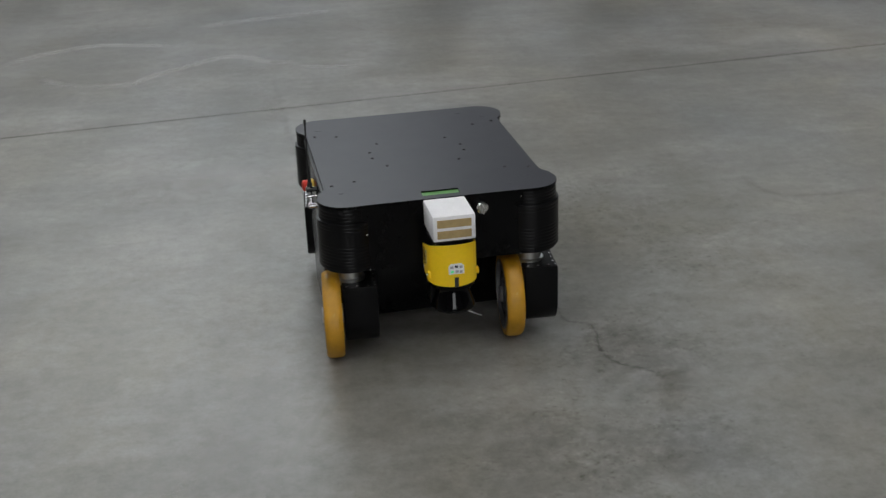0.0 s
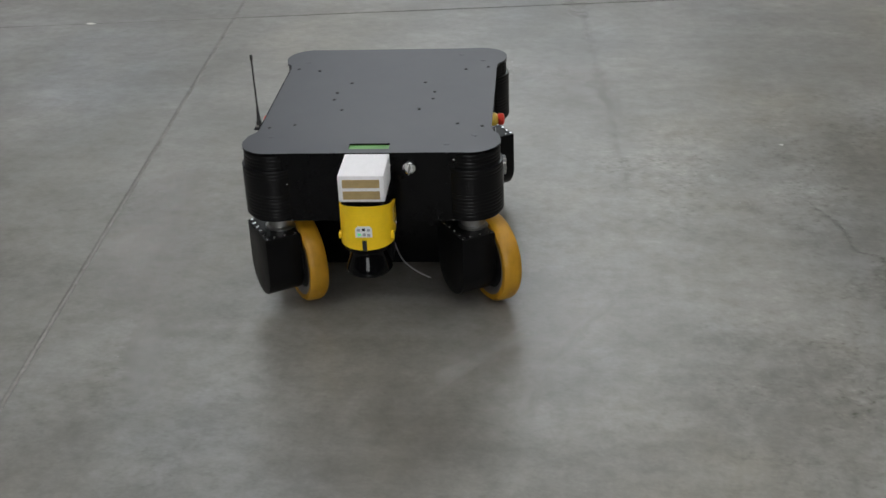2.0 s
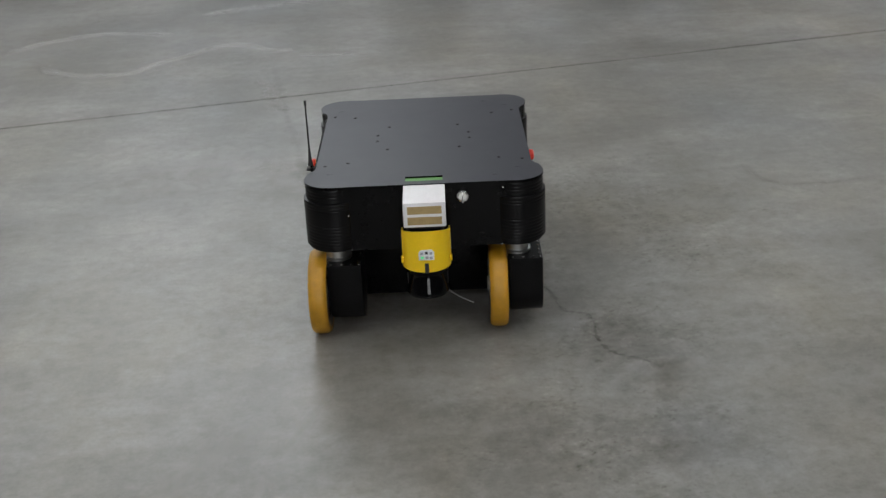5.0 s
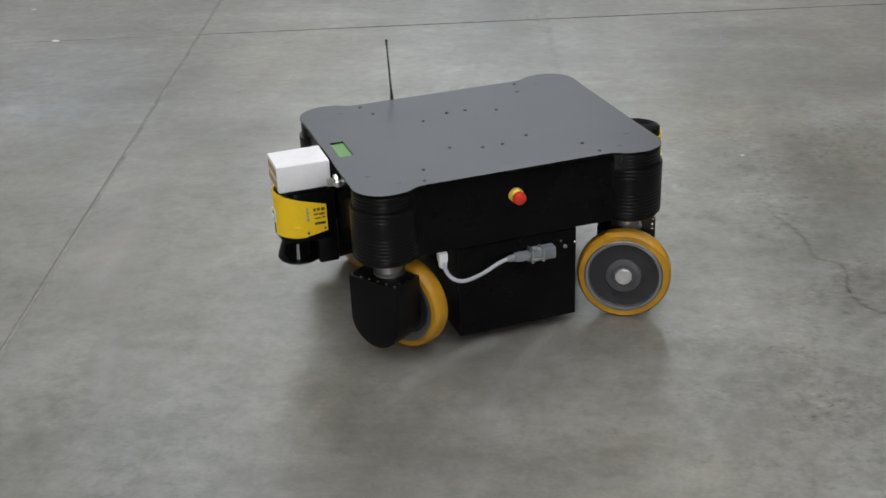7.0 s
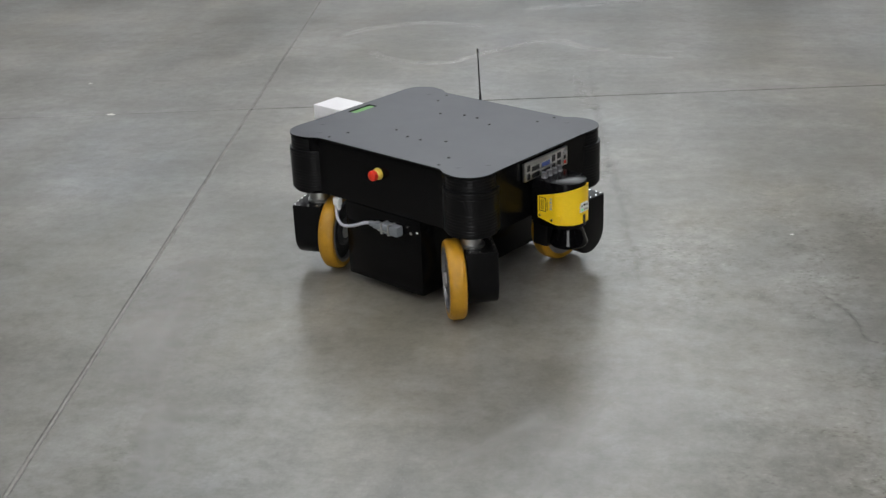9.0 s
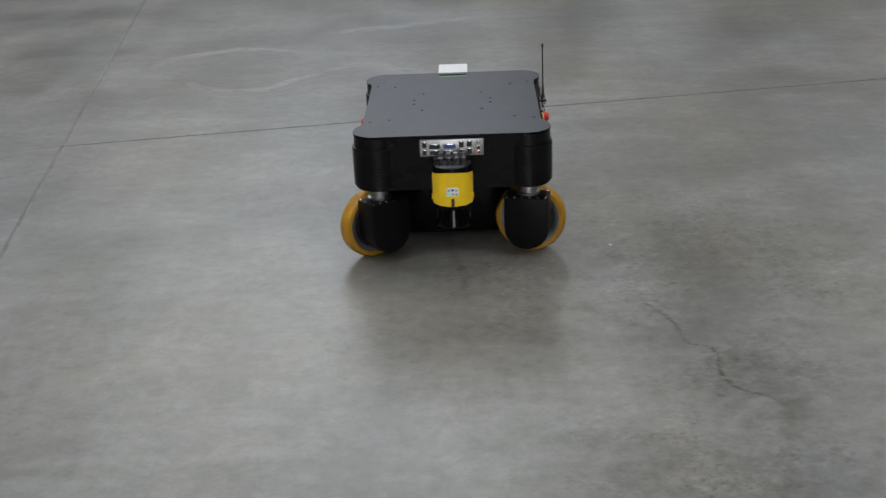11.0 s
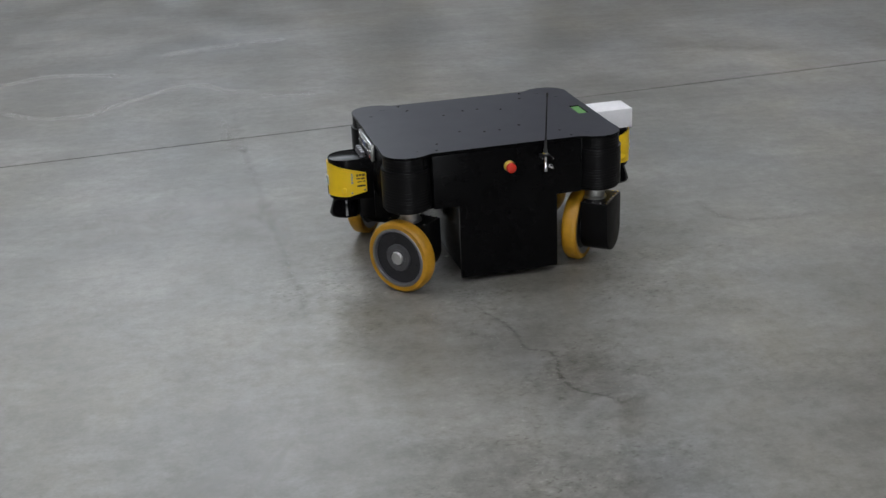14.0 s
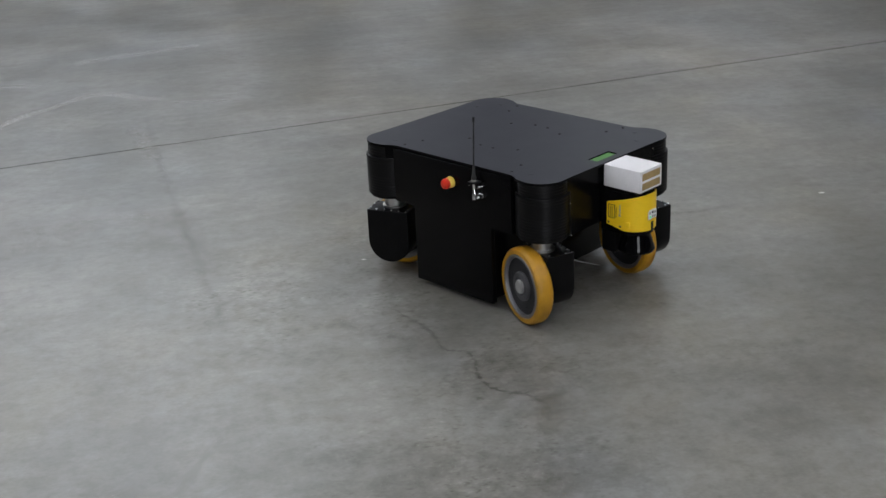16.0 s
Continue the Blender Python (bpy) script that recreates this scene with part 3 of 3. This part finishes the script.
    # the first two stand in for small bright screws, the others are connectors
    for x, z, r in ((0.090, 0.340, 0.0024), (0.120, 0.338, 0.0027), (0.117, 0.312, 0.0062), (0.109, 0.316, 0.0034)):
        part("connector", lathe([(0, 0), (r, 0), (r, 0.008), (r * 0.75, 0.009), (r * 0.75, 0.022), (r * 0.5, 0.024), (0, 0.024)], 16, "-y", (x, -0.2560, z)), CHROME, robot, "bright threaded connector")
    part("aerial_plug", lathe([(0, 0.302), (0.0055, 0.302), (0.0055, 0.318), (0.0042, 0.320), (0.0042, 0.344), (0, 0.344)], 14, "z", (0.100, -0.272, 0)), CHROME, robot, "bright aerial plug")

    # power plug and its cable
    pl = part("plug", block(-0.075, -0.022, 0.2465, 0.270, 0.178, 0.204, 0.003), PLUG, robot, "grey plug on a cable")
    part("plug_body", block(-0.0215, 0.014, 0.248, 0.268, 0.182, 0.200, 0.005), PLUG, pl)
    part("lever", block(-0.046, -0.010, 0.2705, 0.273, 0.184, 0.1875, 0.001), STEEL, pl, "steel locking lever")
    for x in (-0.046, -0.022):
        part("clasp", block(x - 0.0025, x + 0.0025, 0.2455, 0.2725, 0.1765, 0.2055, 0.001), STEEL, pl, "steel clasp")
    part("collar", lathe([(0, 0), (0.0075, 0), (0.0075, 0.010), (0.005, 0.016), (0, 0.016)], 16, "x", (0.0145, 0.258, 0.191)), PLUG, pl)
    part("cable", tube(bezier([(0.026, 0.258, 0.191), (0.050, 0.260, 0.186), (0.090, 0.263, 0.170), (0.128, 0.262, 0.163), (0.153, 0.255, 0.175), (0.163, 0.246, 0.205)], 26), 0.0042, 10), CABLE, robot, "pale grey cable with a hanging bow")
    gl = part("cable_gland", block(0.1535, 0.1725, 0.232, 0.250, 0.2045, 0.2258, 0.003), LABEL, robot, "white cable gland")
    part("collar", lathe([(0, 0.192), (0.007, 0.192), (0.009, 0.196), (0.009, 0.2046), (0, 0.2046)], 18, "z", (0.163, 0.241, 0)), LABEL, gl)
    for x, z, r in ((-0.104, 0.190, 0.0045), (-0.125, 0.196, 0.0028), (-0.094, 0.205, 0.0025)):
        part("bolt", lathe([(0, 0), (r, 0), (r, 0.004), (r * 0.6, 0.005), (0, 0.005)], 12, "y", (x, 0.2462, z)), CHROME, robot, "small bright bolt")
    part("loose_wire", tube(bezier([(0.131, 0.020, 0.075), (0.170, 0.040, 0.052), (0.195, 0.070, 0.038), (0.205, 0.105, 0.024)], 14), 0.0014, 8), GREY, robot, "thin pale wire hanging below the body")

    # laser scanners at both ends
    for end in (1, -1):
        m = pose(0, 0, 0, 0, 0, 0 if end > 0 else 180)

        def u(r, back, n=20):
            return [(back, -r)] + [(0.396 + r * math.cos(radians(-90 + 180 * i / n)), r * math.sin(radians(-90 + 180 * i / n))) for i in range(n + 1)] + [(back, r)]
        head = prism(u(0.0498, 0.330), 0.208, 0.3185 if end > 0 else 0.3255, 0.0015)
        for v in head.verts:
            if v.co.z > 0.31:
                v.co.z -= 0.02 * max(0.0, v.co.x - 0.340)
        sc = part("laser_scanner", head, BLACK, robot, "laser scanner with yellow cover", m)
        # yellow band, lower towards its rear
        band = bmesh.new()
        rings = []
        for r in (0.0540, 0.0508):
            pts = u(r, 0.350, 28)
            lo, hi = [], []
            for x, y in pts:
                t = min(1.0, max(0.0, (x - 0.350) / 0.05))
                rise = (0.288 if end > 0 else 0.285) + 0.29 * (x - 0.350)
                lo.append(band.verts.new((x, y, 0.230 - 0.010 * t)))
                hi.append(band.verts.new((x, y, rise)))
            rings.append((lo, hi))
        (a0, a1), (c0, c1) = rings
        for i in range(len(a0) - 1):
            for q in ((a0[i], a0[i + 1], a1[i + 1], a1[i]), (c0[i], c1[i], c1[i + 1], c0[i + 1]), (a1[i], a1[i + 1], c1[i + 1], c1[i]), (a0[i], c0[i], c0[i + 1], a0[i + 1])):
                band.faces.new(q)
        for i in (0, -1):
            band.faces.new((a0[i], a1[i], c1[i], c0[i]))
        part("cover", band, YELLOW, sc, "bright yellow wrap-round cover")
        part("window", lathe([(0, 0.216), (0.0325, 0.216), (0.0325, 0.208), (0.0376, 0.193), (0.0430, 0.177), (0.0468, 0.165), (0.0478, 0.160), (0.0450, 0.1555), (0, 0.155)], 36, "z", (0.403, 0, 0)), GLOSS, sc, "glossy black scanner window")
        part("mount", block(0.327, 0.372, -0.046, 0.046, 0.150, 0.250, 0.006), RIBBED, sc)
        lab = part("status_label", prism([(-0.017, -0.012), (0.017, -0.012), (0.017, 0.006), (0.012, 0.012), (-0.012, 0.012), (-0.017, 0.006)], 0, 0.0018, 0, None, pose(0.4492, 0, 0.262, 90, 0, 90)), LABEL, sc, "pale label with status lamps")
        for y, z, mm in ((-0.010, 0.266, GREY), (0.0, 0.267, INK), (0.010, 0.266, GREY), (-0.009, 0.256, LED), (0.001, 0.256, GREY), (0.010, 0.255, GREY)):
            part("status_lamp", block(0.4509, 0.4516, y - 0.0032, y + 0.0032, z - 0.0028, z + 0.0028), mm, lab)
        part("notch", block(0.4485, 0.4507, -0.0045, 0.0045, 0.2185, 0.242), INK, sc)
        for s in (1, -1):
            part("rivet", lathe([(0, 0), (0.0035, 0), (0.003, 0.0015), (0, 0.002)], 12, "y" if s > 0 else "-y", (0.392, s * 0.0538, 0.230)), CHROME, sc, "small bright rivet")
            part("rivet", lathe([(0, 0), (0.0035, 0), (0.003, 0.0015), (0, 0.002)], 12, "y" if s > 0 else "-y", (0.356, s * 0.0538, 0.236)), CHROME, sc, "small bright rivet")
            part("clip", block(0.408, 0.420, s * 0.053 - 0.003, s * 0.053 + 0.003, 0.232, 0.246, 0.0015), YELLOW, sc)
            # printing that cannot be read: a plate of bars and one upright bar
            y0, y1 = sorted((s * 0.0539, s * 0.0546))
            if s > 0:
                # worn block of small print
                for k, (c0, c1, z0, h) in enumerate(((0.354, 0.362, 0.276, 0.007), (0.364, 0.371, 0.277, 0.006), (0.373, 0.378, 0.276, 0.007), (0.355, 0.366, 0.267, 0.005), (0.368, 0.378, 0.268, 0.004),
                                                      (0.354, 0.360, 0.259, 0.004), (0.363, 0.376, 0.259, 0.003), (0.354, 0.377, 0.246, 0.005))):
                    part("print_bar", block(c0, c1, y0, y1, z0, z0 + h), INK if k == 7 else PRINT, sc)
            else:
                # printed frame round two upright bars
                for c0, c1, z0, z1 in ((0.355, 0.3565, 0.248, 0.284), (0.3735, 0.375, 0.248, 0.284), (0.3565, 0.3735, 0.248, 0.2495), (0.3565, 0.3735, 0.2825, 0.284)):
                    part("print_bar", block(c0, c1, y0, y1, z0, z1), INK, sc)
                for c0 in (0.361, 0.366, 0.378):
                    part("print_bar", block(c0, c0 + 0.0018, y0, y1, 0.252, 0.279), PRINT, sc)
            for k, (c0, c1) in enumerate(((0.256, 0.263), (0.265, 0.270), (0.272, 0.278), (0.280, 0.287))):
                part("print_bar", block(0.3875 + 0.001 * (k % 2), 0.393, y0, y1, c0, c1), GREY, sc)
        if end > 0:
            part("neck", block(0.340, 0.432, -0.040, 0.040, 0.300, 0.3243, 0.003), RIBBED, sc)
        if end < 0:
            for y in (-0.030, -0.010, 0.010, 0.030):
                part("connector", lathe([(0, 0.318), (0.0085, 0.318), (0.0085, 0.331), (0.007, 0.333), (0.007, 0.343), (0, 0.343)], 16, "z", (0.353, y, -0.004)), RIM, sc, "metal cable connector")

    # white foam box over the front scanner
    box = part("sensor_box", block(0.3335, 0.4445, -0.046, 0.046, 0.3245, 0.3815, 0.0025), FOAM, robot, "white foam box with two tan inserts")
    for z in (0.331, 0.3555):
        part("insert", block(0.4425, 0.4452, -0.037, 0.037, z, z + 0.0175), TAN, box, "tan insert strip")

    # connector panel at the rear
    pan = part("connector_panel", block(-0.3375, -0.3285, -0.086, 0.086, 0.325, 0.371, 0.001), STEEL, robot, "bright metal panel full of sockets")
    for y, w, z0, z1, mm in ((0.074, 0.012, 0.329, 0.345, PORT), (0.074, 0.012, 0.350, 0.366, PORT), (0.046, 0.030, 0.329, 0.342, PORT), (0.046, 0.030, 0.346, 0.359, PORT), (0.006, 0.034, 0.346, 0.359, BLUE),
                              (0.006, 0.034, 0.329, 0.340, PORT), (-0.026, 0.014, 0.329, 0.343, PORT), (-0.026, 0.014, 0.348, 0.366, PORT), (-0.048, 0.015, 0.329, 0.346, PORT), (-0.048, 0.015, 0.350, 0.366, PORT),
                              (-0.072, 0.010, 0.329, 0.339, RED), (-0.072, 0.010, 0.342, 0.352, PORT), (-0.072, 0.010, 0.356, 0.366, GREY)):
        part("socket", block(-0.3395, -0.3370, y - w / 2, y + w / 2, z0, z1, 0.0006), CHROME, pan)
        part("hole", block(-0.3402, -0.3394, y - w / 2 + 0.0013, y + w / 2 - 0.0013, z0 + 0.0013, z1 - 0.0013), mm, pan)

    # drive units: casing, pivot, bolts; the wheel beside it
    units = []
    w = 0.061
    shape = [(-w, 0.188), (w, 0.188)] + [(w * math.cos(radians(a)), 0.098 + w * math.sin(radians(a))) for a in range(0, -181, -9)]
    unit0 = wheel0 = None
    for sx, sy in ((1, 1), (1, -1), (-1, 1), (-1, -1)):
        at = Matrix.Translation((sx * PX, sy * PY, 0))
        case = prism([(-y, z) for y, z in shape], -0.057, 0.022, 0.004, None, Matrix(((0, 0, 1, 0), (1, 0, 0, 0), (0, 1, 0, 0), (0, 0, 0, 1))))
        unit = part("drive_unit", case, DRIVE, robot, "black drive casing with round lower end", at)
        part("pivot", lathe([(0, 0.180), (0.033, 0.180), (0.033, 0.192), (0.027, 0.194), (0.027, 0.223), (0, 0.223)], 32), STEEL, unit, "turned steel steering pivot")
        for y in (-0.054, -0.033, -0.011, 0.011, 0.033, 0.054):
            part("bolt", lathe([(0, 0), (0.0030, 0), (0.0030, 0.0025), (0, 0.003)], 8, "z", (-0.050, y, 0.1878)), CHROME, unit, "small bright bolt")
        for x in (-0.035, -0.012, 0.012):
            for y in (-0.055, 0.055):
                part("bolt", lathe([(0, 0), (0.0030, 0), (0.0030, 0.0025), (0, 0.003)], 8, "z", (x, y, 0.1878)), CHROME, unit, "small bright bolt")
        part("axle", lathe([(0, 0.018), (0.022, 0.018), (0.022, 0.030), (0, 0.030)], 20, "x", (0, 0, 0.1)), STEEL, unit)
        h = 0.0205
        tyre = part("wheel", lathe([(0.0835, -h), (0.094, -h), (0.0985, -h + 0.005), (0.1, -h + 0.011), (0.1, h - 0.011), (0.0985, h - 0.005), (0.094, h), (0.0835, h), (0.0835, -h)], 64, "x"), TYRE, robot, "wheel with worn amber tyre")
        rim = part("rim", lathe([(0.0833, -h + 0.001), (0.0833, h - 0.001), (0.0815, h + 0.001), (0.0755, h + 0.001), (0.0735, h - 0.003), (0.0735, h - 0.009), (0.068, h - 0.0095), (0.068, -h + 0.006), (0.076, -h + 0.001), (0.0833, -h + 0.001)], 64, "x"), RIM, tyre, "cast grey rim")
        part("disc", lathe([(0.0, -h + 0.008), (0.0735, -h + 0.008), (0.0735, h - 0.008), (0.060, h - 0.0095), (0.044, h - 0.0085), (0.0, h - 0.008)], 56, "x"), DISC, tyre, "dark recessed wheel disc")
        part("hub", lathe([(0.0, -h + 0.002), (0.038, -h + 0.002), (0.038, h - 0.003), (0.0365, h - 0.001), (0.026, h), (0.024, h - 0.002), (0.0, h - 0.002)], 40, "x"), HUB, tyre, "grey hub")
        cap = lathe([(0.0, h - 0.003), (0.0185, h - 0.003), (0.0185, h + 0.003), (0.0165, h + 0.005), (0.0, h + 0.005)], 10, "x")
        part("hub_nut", cap, CAP, tyre, "pale hub nut")
        for k in range(3):
            a = radians(120 * k + 20)
            part("disc_bolt", lathe([(0, 0), (0.004, 0), (0.004, 0.002), (0, 0.0025)], 6, "x", (h - 0.0085, 0.056 * math.cos(a), 0.056 * math.sin(a))), DISC, tyre)
        units.append((sx, sy, unit, tyre))
    return robot, units


robot, drive_units = build_robot()

ROBOT_ROWS = [  # seconds, x, y, heading
    (-0.5, 0.135, 3.125, -85.0),
    (0, 0.219, 2.864, -85.1),
    (0.5, 0.155, 2.624, -85.6),
    (1, -0.061, 2.467, -86.5),
    (1.5, -0.333, 2.477, -85.7),
    (2, -0.539, 2.614, -86.3),
    (2.5, -0.623, 2.870, -86.1),
    (3, -0.571, 3.100, -85.0),
    (3.5, -0.365, 3.248, -85.1),
    (4, -0.094, 3.262, -85.1),
    (4.5, 0.130, 3.141, -86.2),
    (4.7, 0.193, 3.043, -89.3),
    (6.8, -0.177, 2.451, -148.9),
    (7, -0.236, 2.483, -154.2),
    (7.5, -0.360, 2.589, -168.4),
    (8, -0.451, 2.707, -183.5),
    (8.5, -0.506, 2.874, -197.9),
    (10.8, -0.060, 3.495, -266.5),
    (11, 0.000, 3.507, -271.2),
    (11.5, 0.168, 3.519, -285.3),
    (12, 0.342, 3.518, -300.1),
    (12.5, 0.467, 3.480, -312.9),
    (13, 0.535, 3.405, -326.8),
    (13.5, 0.566, 3.363, -340.2),
    (14, 0.562, 3.344, -353.6),
    (14.5, 0.562, 3.351, -367.1),
    (15, 0.575, 3.349, -381.8),
    (15.15, 0.588, 3.345, -386.6),
    (15.5, 0.674, 3.282, -398.3),
    (16, 0.849, 3.093, -416.1),
    (16.5, 0.985, 2.830, -434.0),
]


LEAD = 0.03   # seconds


def motions():
    """The robot glides over the floor; each wheel steers square to its own way and rolls without slipping."""
    step = 0.05
    fine = np.arange(0, 16 + step / 2, step)
    # even out small jitters of the way
    kernel = np.hanning(13)
    kernel /= kernel.sum()
    p = np.array([glide(ROBOT_ROWS, t) for t in fine])
    wide = np.array([glide(ROBOT_ROWS, t) for t in np.arange(-7 * step, 16 + 7.5 * step, step)])
    soft = np.stack([np.convolve(wide[:, k], kernel, "valid") for k in range(3)], 1)
    v = np.gradient(soft, step, axis=0)[1:-1]
    head = np.radians(p[:, 2])
    walk(robot, [(t, pose(*glide(ROBOT_ROWS, t)[:2], 0, 0, 0, glide(ROBOT_ROWS, t)[2])) for t in TIMES])
    turn = np.radians(v[:, 2])
    # velocity in the robot's own frame
    vx = v[:, 0] * np.cos(head) + v[:, 1] * np.sin(head)
    vy = -v[:, 0] * np.sin(head) + v[:, 1] * np.cos(head)
    for sx, sy, unit, wheel in drive_units:
        wx, wy = vx - turn * sy * PY, vy + turn * sx * PX
        # the front wheels sit to the right of their way, the rear wheels to the left
        steer = np.unwrap(np.arctan2(wy, wx)) - sx * math.pi / 2
        spd = sx * np.hypot(wx, wy) + (np.gradient(steer, step) + turn) * 0.046
        roll = -np.concatenate([[0], np.cumsum((spd[1:] + spd[:-1]) / 2 * step)]) / 0.1
        # the steering runs a little ahead of the way
        steer = np.interp(fine + LEAD, fine, steer) + np.maximum(0, fine + LEAD - 16) * (steer[-1] - steer[-3]) / (2 * step)
        rows_u, rows_w = [], []
        for t in TIMES:
            i = int(round(t / step))
            base = Matrix.Translation((sx * PX, sy * PY, 0)) @ Matrix.Rotation(steer[i], 4, "Z")
            rows_u.append((t, base))
            rows_w.append((t, base @ Matrix.Translation((0.0455, 0, 0.1)) @ Matrix.Rotation(roll[i], 4, "X")))
        walk(unit, rows_u)
        walk(wheel, rows_w)


motions()
